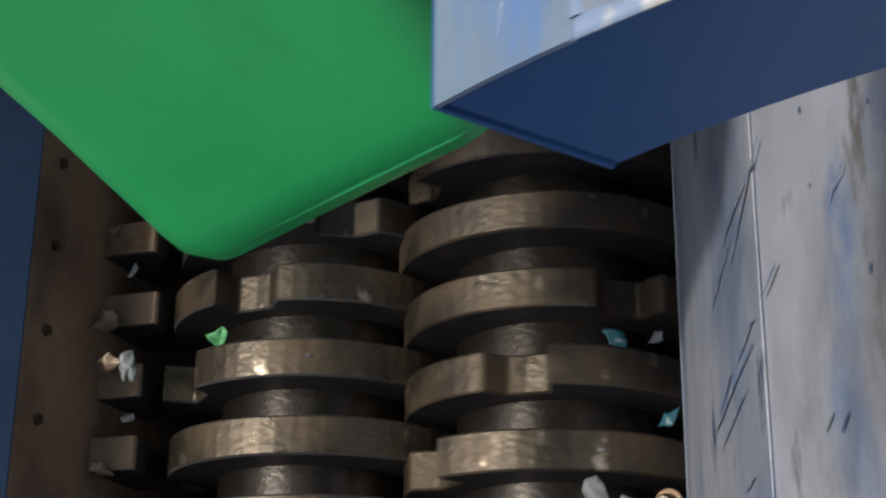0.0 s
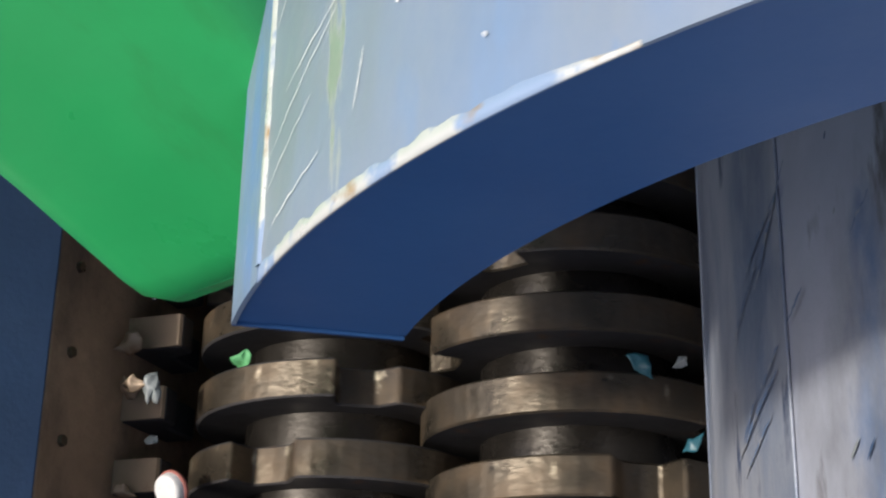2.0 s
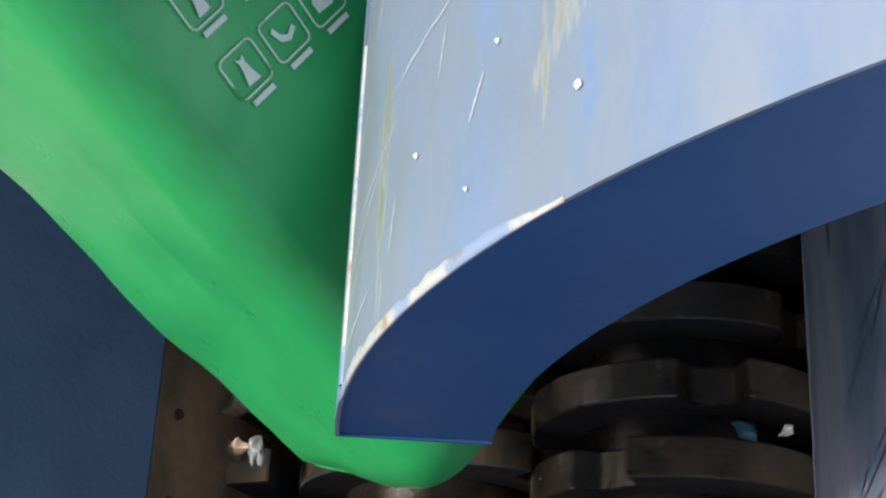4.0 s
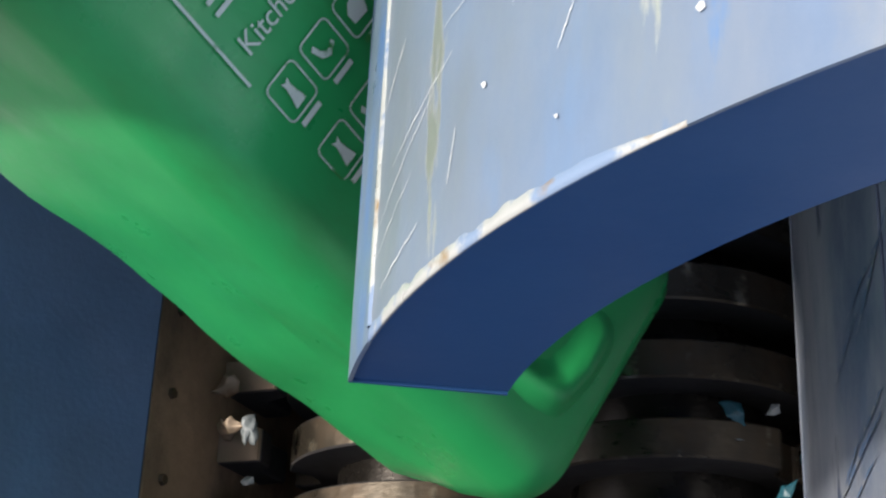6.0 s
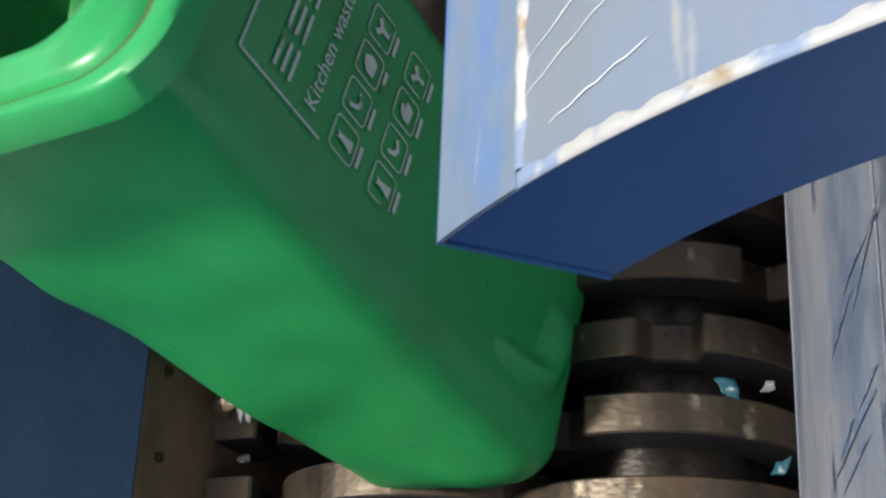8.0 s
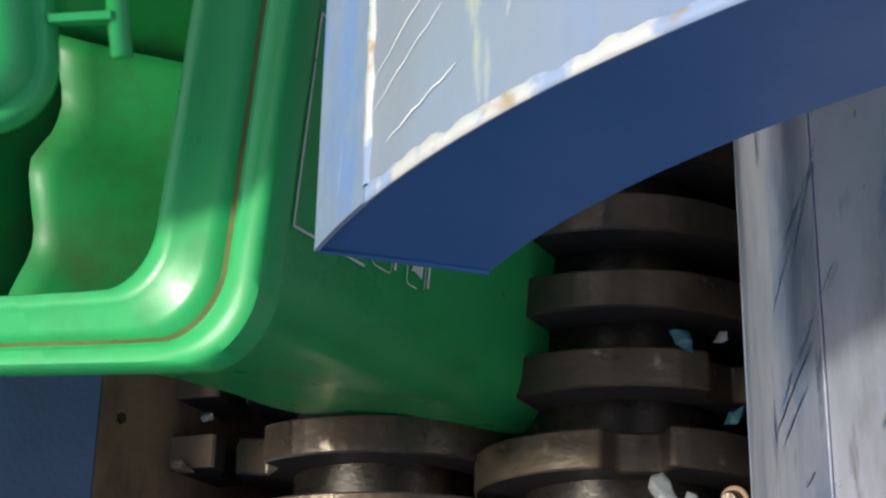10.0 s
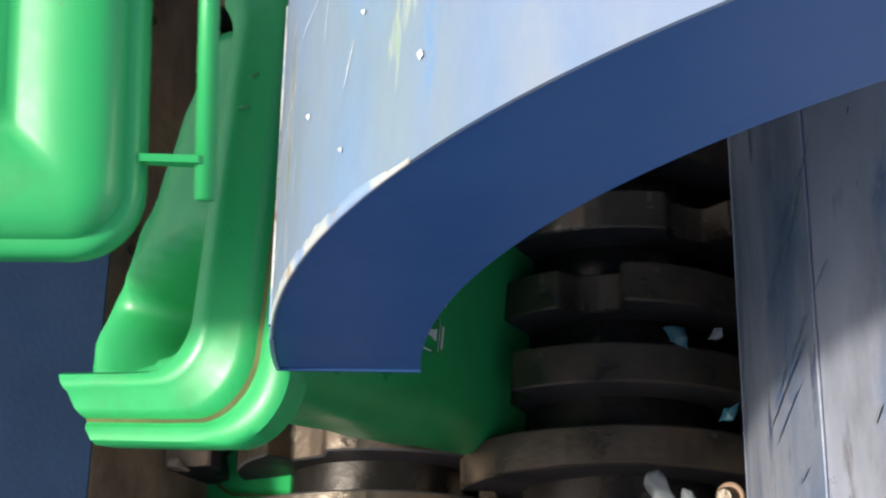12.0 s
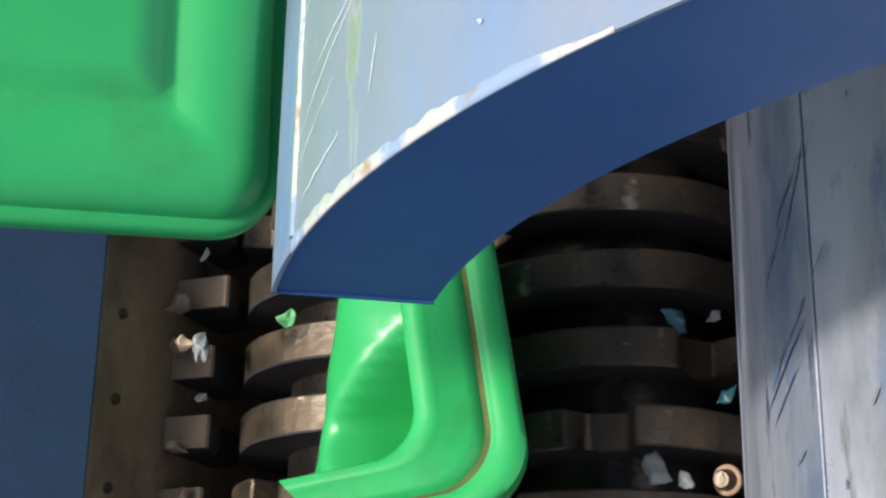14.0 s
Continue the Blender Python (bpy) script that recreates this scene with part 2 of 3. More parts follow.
def rotor(x, y_first, count, sense, phase0, step, label):
    """phase: the leading edge's angle past the top, at the start, for the disc at y_first; step from disc to disc."""
    bm = bmesh.new()
    bmesh.ops.create_cone(bm, cap_ends=True, segments=40, radius1=0.10, radius2=0.10, depth=1.75, matrix=pose(0, 0.15, 0, 90))
    top = part("cutter_rotor", bm, m_shaft, smooth=True)
    crease(top)
    top.matrix_basis = pose(x, 0, 0)
    tagged(top, label, "cutter rotor", "pair of rotors")
    first, ring = None, None
    for i in range(count):
        y = y_first + i * PITCH
        m = pose(0, y, 0, 0, phase0 + step * i, 0)
        if first is None:
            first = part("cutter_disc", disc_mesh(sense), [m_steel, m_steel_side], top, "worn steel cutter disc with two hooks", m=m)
            bevel(first, 0.003, 1)
            b2 = bmesh.new()
            bmesh.ops.create_cone(b2, cap_ends=True, segments=40, radius1=0.145, radius2=0.145, depth=PITCH - THICK, matrix=pose(0, 0, 0, 90))
            ring = part("spacer_ring", b2, m_shaft, top, "polished spacer ring", True, pose(0, y + PITCH / 2, 0))
            crease(ring)
        else:
            o = new("cutter_disc", first.data)
            o.parent, o.matrix_basis = top, m
            bevel(o, 0.003, 1)
            o = new("spacer_ring", ring.data)
            o.parent, o.matrix_basis = top, pose(0, y + PITCH / 2, 0)
            crease(o)
    return top


def flake(top, y, ang, r, size, material, seed):
    rng = random.Random(seed)
    bm = bmesh.new()
    n = 8
    vs = []
    for i in range(n):
        a = 2 * math.pi * i / n
        k = size * rng.uniform(0.35, 1.25)
        vs.append((k * 1.5 * math.cos(a) / r, k * 0.7 * math.sin(a)))
    lo = [bm.verts.new(((r + 0.0015) * math.sin(radians(ang) + u), y + v, (r + 0.0015) * math.cos(radians(ang) + u))) for u, v in vs]
    mid = bm.verts.new(((r + 0.005) * math.sin(radians(ang)), y, (r + 0.005) * math.cos(radians(ang))))
    for i in range(n):
        bm.faces.new((lo[i], lo[(i + 1) % n], mid))
    bmesh.ops.recalc_face_normals(bm, faces=bm.faces)
    part("flake", bm, material, top, "plastic flake stuck on a cutter")


def combs():
    """Fixed scraper fingers on the rusted side, between the discs."""
    rng = random.Random(4)
    for i in range(13):
        y = YL - 5 * PITCH + i * PITCH
        k = -0.035 + rng.uniform(-0.010, 0.010)
        end = -0.366 + rng.uniform(-0.012, 0.012)
        # dark body and added lighter top plate paint the light from above
        prof = [(-0.452, 0.02), (-0.452, 0.20 + k), (end, 0.20 + k), (end - 0.004, 0.16 + k), (-0.402, 0.10), (-0.402, 0.02)]
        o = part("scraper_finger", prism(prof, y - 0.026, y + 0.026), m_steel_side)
        bevel(o, 0.003, 1)
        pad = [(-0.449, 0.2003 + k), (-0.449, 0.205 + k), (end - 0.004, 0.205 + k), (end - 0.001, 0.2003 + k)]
        part("lit_top", prism(pad, y - 0.025, y + 0.025), m_comb, o, "lighter brown steel top painted as lit")
        tagged(o, "rusty steel scraper finger fixed to the chamber side", "scraper", "scraper fingers")
    for i in range(13):
        y = YR - 5 * PITCH + i * PITCH
        prof = [(0.458, -0.06), (0.458, 0.05), (0.42, 0.04), (0.405, 0.0), (0.405, -0.06)]
        o = part("scraper_finger", prism(prof, y - 0.022, y + 0.022), m_steel)
        bevel(o, 0.004, 1)
        b2 = bmesh.new()
        bmesh.ops.create_cone(b2, cap_ends=True, segments=6, radius1=0.009, radius2=0.008, depth=0.010, matrix=pose(0.440, y, 0.047))
        part("bolt", b2, m_steel, o, "worn steel bolt head")
        tagged(o, "rusty steel scraper finger under the pale hopper side", "scraper", "scraper fingers")


# ---- the swinging ram ----
HINGE = (1.0828, -0.0625, 0.4671)
R_IN, R_OUT, TIP = 0.9090, 1.0509, 170.25


def ram():
    """A hollow sector that swings about HINGE; built about the hinge, its near side at y = 0."""
    top = part("press_ram", prism(ring_profile(R_IN, R_OUT - 0.003, TIP - 0.2, 62, 60), 0.0, 1.0), m_ram_side)
    crease(top, 25)
    tagged(top, "blue curved swinging press ram with worn bright skin", "press ram")
    part("skin", prism(ring_profile(R_OUT - 0.003, R_OUT, TIP - 6.2, 62, 60), -0.0015, 1.003), m_ram, top, "pale worn blue curved skin", True)
    crease(bpy.data.objects["skin"], 25)
    part("tip_skin", prism(ring_profile(R_OUT - 0.003, R_OUT + 0.001, TIP, TIP - 6.0, 8), -0.002, 1.004), m_ram_tip, top, "bare worn steel tip skin", True)
    crease(bpy.data.objects["tip_skin"], 25)
    p = (R_IN * math.cos(radians(TIP)), R_IN * math.sin(radians(TIP)))
    q = (R_OUT * math.cos(radians(TIP)), R_OUT * math.sin(radians(TIP)))
    d = Vector((math.cos(radians(TIP + 90)), math.sin(radians(TIP + 90)))) * 0.004
    part("tip_plate", prism([p, q, (q[0] + d.x, q[1] + d.y), (p[0] + d.x, p[1] + d.y)], -0.002, 1.002), m_ram_side, top, "blue tip plate")
    # ground weld along the near edge, uneven
    rng = random.Random(9)
    bm = bmesh.new()
    rows = []
    n = 58
    for i in range(n + 1):
        a = radians(TIP - 5.9 - i * 0.42)
        wdt = 0.011 + 0.008 * noise.noise((i * 0.35, 3, 0)) + 0.005 * noise.noise((i * 0.09, 7, 0))
        if i > 44:
            wdt *= max(0.16, 1 - (i - 44) / 14)
        h = 0.0005 + 0.0002 * noise.noise((i * 0.8, 0, 5))
        row = []
        for yy, rr in ((-0.0022, R_OUT - 0.0012), (-0.0024, R_OUT + h * 0.3), (wdt * 0.35, R_OUT + h), (wdt * 0.8, R_OUT + h * 0.7), (wdt, R_OUT - 0.001)):
            row.append(bm.verts.new((rr * math.cos(a), yy, rr * math.sin(a))))
        rows.append(row)
    for r0, r1 in zip(rows, rows[1:]):
        for j in range(4):
            bm.faces.new((r0[j], r0[j + 1], r1[j + 1], r1[j]))
    bmesh.ops.recalc_face_normals(bm, faces=bm.faces)
    part("weld_seam", bm, m_weld, top, "ground bright weld along the edge", True)
    # cross weld at the tip skin
    bm = bmesh.new()
    rows = []
    for i in range(31):
        y = 0.01 + i * 0.011
        wdt = (0.007 + 0.005 * noise.noise((i * 0.5, 1, 9))) * (1 if i < 22 else 0.6)
        row = []
        for k, h in ((-1, -0.001), (-0.4, 0.002), (0.4, 0.0022), (1, -0.001)):
            a = radians(TIP - 6.1) + k * wdt / R_OUT
            row.append(bm.verts.new(((R_OUT + h) * math.cos(a), y, (R_OUT + h) * math.sin(a))))
        rows.append(row)
    for r0, r1 in zip(rows, rows[1:]):
        for j in range(3):
            bm.faces.new((r0[j], r0[j + 1], r1[j + 1], r1[j]))
    bmesh.ops.recalc_face_normals(bm, faces=bm.faces)
    part("cross_weld", bm, m_weld, top, "short bright cross weld", True)
    # scratches and chips
    def scratch(a0, y0, a1, y1, w, name="scratch", mm=None):
        b = bmesh.new()
        prev = None
        for i in range(11):
            k = i / 10
            a, y = radians(a0 + (a1 - a0) * k), y0 + (y1 - y0) * k + 0.001 * math.sin(i * 2.1)
            ww = w * (0.5 + 0.5 * math.sin(math.pi * k) + 0.2 * math.sin(i * 5))
            cur = [b.verts.new(((R_OUT + 0.0012) * math.cos(a), y + s * ww, (R_OUT + 0.0012) * math.sin(a))) for s in (-1, 1)]
            if prev:
                b.faces.new((prev[0], prev[1], cur[1], cur[0]))
            prev = cur
        part(name, b, mm or m_scratch, top)
    scratch(TIP - 6.4, 0.085, TIP - 14.0, 0.150, 0.0005)
    scratch(TIP - 6.4, 0.060, TIP - 12.0, 0.102, 0.0004)
    for a0, y0, a1, y1, w in ((7, .20, 10, .24, .001), (16, .06, 16.6, .10, .0022), (21, .16, 21.5, .20, .0016), (11, .30, 13, .36, .0015), (3, .02, 3.4, .06, .0012), (8, .03, 13, .05, .0006), (9, .13, 16, .17, .0005), (15, .20, 22, .22, .0005), (24, .10, 25, .13, .001)):
        scratch(TIP - a0, y0, TIP - a1, y1, w)
    for a0, y0, s in ((19, .115, .003), (26, .145, .0025), (31, .07, .004), (36, .13, .002), (24, .05, .002)):
        b = bmesh.new()
        a = radians(TIP - a0)
        c = Vector((R_OUT * math.cos(a), y0, R_OUT * math.sin(a)))
        t = Vector((-math.sin(a), 0, math.cos(a)))
        nr = Vector((math.cos(a), 0, math.sin(a)))
        vs = [b.verts.new(c + nr * 0.0015 + t * s * u + Vector((0, s * v, 0))) for u, v in ((-1, -0.6), (0.2, -1), (1, 0.1), (0.1, 0.9), (-0.7, 0.5))]
        ap = b.verts.new(c + nr * 0.004)
        for i in range(5):
            b.faces.new((vs[i], vs[(i + 1) % 5], ap))
        bmesh.ops.recalc_face_normals(b, faces=b.faces)
        part("paint_chip", b, m_scratch, top)
    # arm out to the hinge, past the hopper
    part("arm", prism([(-0.06, 0.0), (R_IN * math.cos(radians(66)), R_IN * math.sin(radians(66)) + 0.02), (R_IN * math.cos(radians(62)) + 0.05, R_IN * math.sin(radians(62)) + 0.03), (0.06, 0.0)], 0.1, 0.16), m_ram_side, top, "blue arm plate")
    top.matrix_basis = pose(*HINGE)
    return top


# ---- the wheeled bin, lying over the cutters ----
BH, FOOT = 0.96, -0.09
SIZE = 0.88


def bin_section(k):
    """Half width, front and back depth at height k of 0..1."""
    return 0.225 + 0.035 * k, 0.235 + 0.045 * k, 0.14 + 0.205 * k


def bin_point(s, k, grow=0.0, front=None):
    """s runs round the section: 0..1 front (left to right), 1..2 right, 2..3 back, 3..4 left; corners are round."""
    w, f, b = bin_section(k)
    w, f, b = w + grow, f + (grow if front is None else front), b + grow
    r = 0.072 + grow * 0.25
    side, u = int(s) % 4, s - int(s)
    corner = [(-w, -f), (w, -f), (w, b), (-w, b)]
    a, c = Vector(corner[side]), Vector(corner[(side + 1) % 4])
    d = (c - a).normalized()
    length = (c - a).length
    nrm = Vector((d.y, -d.x))
    q = math.pi / 4
    # the first and last fifth of each side turn about the corner's centre
    if u < 0.16:
        th = q * (1 - u / 0.16)
        cen = a + d * r - nrm * r
        p = cen + nrm * r * math.cos(th) - d * r * math.sin(th)
    elif u > 0.84:
        th = q * (u - 0.84) / 0.16
        cen = c - d * r - nrm * r
        p = cen + nrm * r * math.cos(th) + d * r * math.sin(th)
    else:
        p = a + d * (r + (length - 2 * r) * (u - 0.16) / 0.68)
    return p


SPLIT = 3.62


def span(s0, s1):
    """Steps round the section from s0 to s1, close together in the corners."""
    out = [s0]
    s = s0
    while s < s1 - 1e-9:
        u = s - math.floor(s)
        s = min(s1, s + (0.026 if u < 0.155 or u > 0.835 else 0.085))
        out.append(s)
    return out


def dents_at(s):
    """How dented the shell is, round its section: most on the left side."""
    u = s % 4
    k = max(0, min(1, (4 - u) / 0.4)) if u > 3 else (max(0, min(1, (u - 2.8) / 0.2)) if u > 2.8 else 0)
    return 0.15 + 0.75 * k * k * (3 - 2 * k)


def bin_wall(s0, s1, name, label, parent, k0=FOOT / BH, k1=1.0):
    bm = bmesh.new()
    count = max(6, round(30 * (k1 - k0)))
    ks = [k0 + (k1 - k0) * i / count for i in range(count + 1)]
    grid = []
    for k in ks:
        row = []
        for s in span(s0, s1):
            p = bin_point(s % 4, k)
            z = k * BH
            dent = dents_at(s) * (0.016 * noise.noise((p.x * 5, p.y * 5 + 9, z * 4)) + 0.007 * noise.noise((p.x * 14, p.y * 14, z * 11))) * min(1, (1 - k) * 6)
            v = (p - Vector((0, 0.03))).normalized()
            lo = max(0, 1 - (z - FOOT) / 0.05)
            row.append(bm.verts.new((p.x + v.x * (dent - 0.02 * lo * lo), p.y + v.y * (dent - 0.02 * lo * lo), z)))
        grid.append(row)
    for r0, r1 in zip(grid, grid[1:]):
        for j in range(len(r0) - 1):
            bm.faces.new((r0[j], r0[j + 1], r1[j + 1], r1[j]))
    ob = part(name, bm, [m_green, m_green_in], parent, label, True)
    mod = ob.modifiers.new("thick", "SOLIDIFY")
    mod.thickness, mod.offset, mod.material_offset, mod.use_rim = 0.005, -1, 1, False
    return ob


RIM = [(0.000, -0.045), (0.010, -0.048), (0.012, -0.014), (0.024, -0.016), (0.026, -0.060), (0.040, -0.062), (0.043, -0.022), (0.050, -0.022), (0.052, -0.056), (0.062, -0.058),
       (0.064, -0.016), (0.060, -0.008), (0.048, -0.006), (0.044, -0.010), (0.041, -0.014), (0.037, -0.014), (0.034, -0.006), (0.028, 0.001), (0.012, 0.003), (0.008, 0.009), (0.002, 0.011), (-0.006, 0.008), (-0.010, -0.004)]
GROOVE = (14,)


def bin_rim(s0, s1, name, parent, label=""):
    bm = bmesh.new()
    rows = []
    for s in span(s0, s1):
        row = []
        for out, z in RIM:
            p = bin_point(s % 4, 1.0, out * 1.2, out * 1.95 - 0.055)
            row.append(bm.verts.new((p.x, p.y, BH + z)))
        rows.append(row)
    n = len(RIM)
    for r0, r1 in zip(rows, rows[1:]):
        for j in range(n):
            f = bm.faces.new((r0[j], r1[j], r1[(j + 1) % n], r0[(j + 1) % n]))
            f.material_index = 1 if j in GROOVE else 0
    bm.faces.new(rows[0])
    bm.faces.new(rows[-1][::-1])
    bmesh.ops.recalc_face_normals(bm, faces=bm.faces)
    return crease(part(name, bm, [m_green, m_grime], parent, label), 50)


def plate_on_front(bm, pts, lift=0.0030):
    """Flat outline on the front wall: points of (x, z)."""
    vs = []
    for x, z in pts:
        _, f, _ = bin_section(z / BH)
        vs.append(bm.verts.new((x, -f - lift, z)))
    bm.faces.new(vs)


def stroke(bm, a, b, w):
    a, b = Vector(a), Vector(b)
    d = (b - a).normalized() * w / 2
    n = Vector((-d.y, d.x))
    plate_on_front(bm, [a - d + n, a - d - n, b + d - n, b + d + n])


def bin_print(front):
    x0, x1, z0, z1 = -0.13, 0.15, 0.36, 0.80
    def line_part(name, lines, w):
        bm = bmesh.new()
        for a, b in lines:
            stroke(bm, a, b, w)
        bmesh.ops.recalc_face_normals(bm, faces=bm.faces)
        return part(name, bm, m_print, front)
    line_part("print_border", [((x0, z1), (x1, z1)), ((x0, z1), (x0, z1 - 0.17)), ((x1, z1), (x1, z1 - 0.17))], 0.004)
    # large lettering that cannot be read: plain bars in four blocks
    rng = random.Random(2)
    for c in range(4):
        cx, cz = x0 + 0.05 + c * 0.062, z1 - 0.075
        bars = []
        for r in range(3):
            zz = cz + (r - 1) * 0.016
            bars.append(((cx - 0.022, zz), (cx + 0.022, zz)))
        line_part("print_block", bars, 0.006)
    cu = bpy.data.curves.new("print_text", "FONT")
    cu.body, cu.size, cu.extrude, cu.align_x = "Kitchen waste", 0.036, 0.0002, "LEFT"
    tmp = new("print_text", cu)
    me = bpy.data.meshes.new_from_object(tmp)
    bpy.data.objects.remove(tmp)
    me.materials.append(m_print)
    words = new("print_text", me)
    z = z1 - 0.15
    lean = math.degrees(math.atan2(0.045, BH))
    words.matrix_basis = pose(x0 + 0.022, -bin_section(z / BH)[1] - 0.0034, z, 90 + lean, 0, 0)
    words.parent = front
    for r in range(2):
        for c in range(4):
            cx, cz, h = x0 + 0.035 + c * 0.066, z0 + 0.225 - r * 0.095, 0.026
            pts = []
            for qx, qz, q0 in ((1, 1, 0), (-1, 1, 90), (-1, -1, 180), (1, -1, 270)):
                for i in range(4):
                    a = radians(q0 + i * 30)
                    pts.append((cx + qx * (h - 0.008) + 0.008 * math.cos(a), cz + qz * (h - 0.008) + 0.008 * math.sin(a)))
            line_part("icon_frame", [(pts[i], pts[(i + 1) % len(pts)]) for i in range(len(pts))], 0.0024)
            bm = bmesh.new()
            k = (r * 4 + c) % 4
            if k == 0:
                shape = [(-.010, -.018), (.010, -.018), (.006, -.004), (.004, .008), (.006, .016), (0, .012), (-.006, .016), (-.004, .008), (-.006, -.004)]
            elif k == 1:
                shape = [(-.016, .010), (-.010, -.006), (.002, -.012), (.016, -.004), (.014, .002), (.002, -.004), (-.006, .002), (-.010, .014)]
            elif k == 2:
                shape = [(-.014, -.012), (.010, -.014), (.016, 0), (.008, .014), (-.006, .012), (-.015, .002)]
            else:
                shape = [(-.004, -.018), (.004, -.018), (.004, -.004), (.016, .006), (.008, .012), (0, .004), (-.010, .014), (-.015, .006), (-.004, -.004)]
            plate_on_front(bm, [(cx + a, cz + b) for a, b in shape])
            bmesh.ops.recalc_face_normals(bm, faces=bm.faces)
            part("icon", bm, m_print, front)
            line_part("icon_caption", [((cx - 0.014, cz - h - 0.010), (cx + 0.014, cz - h - 0.010))], 0.007)


def wheeled_bin():
    top = new("wheeled_bin")
    top.scale = (SIZE, SIZE, SIZE)
    tagged(top, "green plastic wheeled waste bin being crushed by the ram", "waste bin")
    front = bin_wall(SPLIT - 4, 1, "front_wall", "printed green front wall", top)
    bin_rim(SPLIT - 4, 1, "front_rim", front)
    bin_print(front)
    left = bin_wall(3, SPLIT, "left_wall", "dented green side wall", top)
    bin_rim(3, SPLIT, "left_rim", left)
    # the side wall's upper strip, bent over the opening: its hinge lies along the front rim at y = 0, z = 0
    bm = bmesh.new()
    rows = []
    for j in range(21):
        row = []
        for i in range(31):
            u, v = i / 30, j / 20
            x = -0.225 + 0.46 * u
            wide = 0.31 * (1 - 0.46 * u ** 1.1 - 0.10 * max(0, 1 - u * 9))
            y = wide * v
            q = math.sqrt(((x + 0.125) / 0.125) ** 2 + ((y - 0.115) / 0.135) ** 2)
            hole = max(0, 1 - max(q, abs(x + 0.125 + 0.5 * (y - 0.115)) / 0.085)) ** 1.2
            z = 0.012 - 0.20 * hole - 0.055 * v ** 6 + 0.016 * math.sin(v * 3.1) + 0.010 * noise.noise((x * 7, y * 9, 1)) + 0.005 * noise.noise((x * 19, y * 19, 6))
            row.append(bm.verts.new((x, y, z)))
        rows.append(row)
    for r0, r1 in zip(rows, rows[1:]):
        for i in range(30):
            bm.faces.new((r0[i], r0[i + 1], r1[i + 1], r1[i]))
    flap = part("bent_flap", bm, m_green, top, "creased green side wall bent over the opening", True)
    mod = flap.modifiers.new("thick", "SOLIDIFY")
    mod.thickness = 0.005
    # torn tabs along the flap's hinge
    rng = random.Random(31)
    for i in range(9):
        x, w, h = -0.20 + i * 0.047 + rng.uniform(-0.01, 0.01), rng.uniform(0.006, 0.014), rng.uniform(0.006, 0.020)
        bm = bmesh.new()
        low = [bm.verts.new((x + w * u, 0.016 + 0.004 * math.sin(3 * u), 0.010)) for u in (-1, -0.2, 0.6, 1)]
        high = [bm.verts.new((x + w * u, 0.016 + h * v, 0.016 + h * k)) for u, v, k in ((-0.7, 0.5, 0.35), (-0.1, 0.9, 0.8), (0.4, 0.4, 0.9), (0.8, 0.2, 0.3))]
        for a in range(3):
            bm.faces.new((low[a], low[a + 1], high[a + 1], high[a]))
        tab = part("torn_tab", bm, m_tear, flap, "torn pale green edge")
        mod = tab.modifiers.new("thick", "SOLIDIFY")
        mod.thickness = 0.003
    right = bin_wall(1, 2, "right_wall", "", top)
    bin_rim(1, 2, "right_rim", right)
    back = bin_wall(2, 3, "back_wall", "", top)
    bin_rim(2, 3, "back_rim", back)
    # crumpled sheets inside: one bent across from the back
    def sheet(name, parent, x0, x1, y0, y1, height, label):
        bm = bmesh.new()
        rows = []
        for j in range(17):
            row = []
            for i in range(19):
                x, y = x0 + (x1 - x0) * i / 18, y0 + (y1 - y0) * j / 16
                z = height(x, y) + 0.022 * noise.noise((x * 6, y * 7, 2)) + 0.008 * noise.noise((x * 17, y * 17, 4))
                row.append(bm.verts.new((x, y, z)))
            rows.append(row)
        for r0, r1 in zip(rows, rows[1:]):
            for i in range(18):
                bm.faces.new((r0[i], r0[i + 1], r1[i + 1], r1[i]))
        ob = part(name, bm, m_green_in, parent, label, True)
        mod = ob.modifiers.new("thick", "SOLIDIFY")
        mod.thickness = 0.005
        return ob
    panel = sheet("folded_panel", top, -0.222, 0.222, -0.22, 0.25, lambda x, y: 0.60 + 0.36 * (y + 0.22) + 0.9 * max(0, y - 0.10) + 0.014 * math.cos(x * 30), "creased green back panel bent inwards")
    bm = bmesh.new()
    ring = []
    for s in range(4):
        for u in (0, .08, .16, .5, .84, .92):
            p = bin_point(s + u, FOOT / BH, -0.022)
            ring.append(bm.verts.new((p.x, p.y, FOOT)))
    bm.faces.new(ring[::-1])
    base = part("base", bm, m_green, top, "green base")
    mod = base.modifiers.new("thick", "SOLIDIFY")
    mod.thickness = 0.006
    # a raised band round the foot
    bm = bmesh.new()
    steps = span(0, 4)[:-1]
    rings = []
    for grow, z in ((-0.024, -0.004), (-0.0185, 0.0), (-0.0135, 0.006), (-0.0062, 0.018), (-0.0070, 0.022)):
        rings.append([bm.verts.new((*bin_point(q, FOOT / BH, grow), FOOT + z)) for q in steps])
    for r0, r1 in zip(rings, rings[1:]):
        for i in range(len(r0)):
            bm.faces.new((r0[i], r0[(i + 1) % len(r0)], r1[(i + 1) % len(r0)], r1[i]))
    bmesh.ops.recalc_face_normals(bm, faces=bm.faces)
    crease(part("foot_band", bm, m_green, top, "raised green band round the foot"), 40)
    # a fold that is pressed out of the front wall
    ridge = [Vector(q) for q in ((-0.13, 0.20), (-0.115, 0.13), (-0.09, 0.09), (-0.04, 0.075), (0.02, 0.07))]
    bm = bmesh.new()
    rows = []
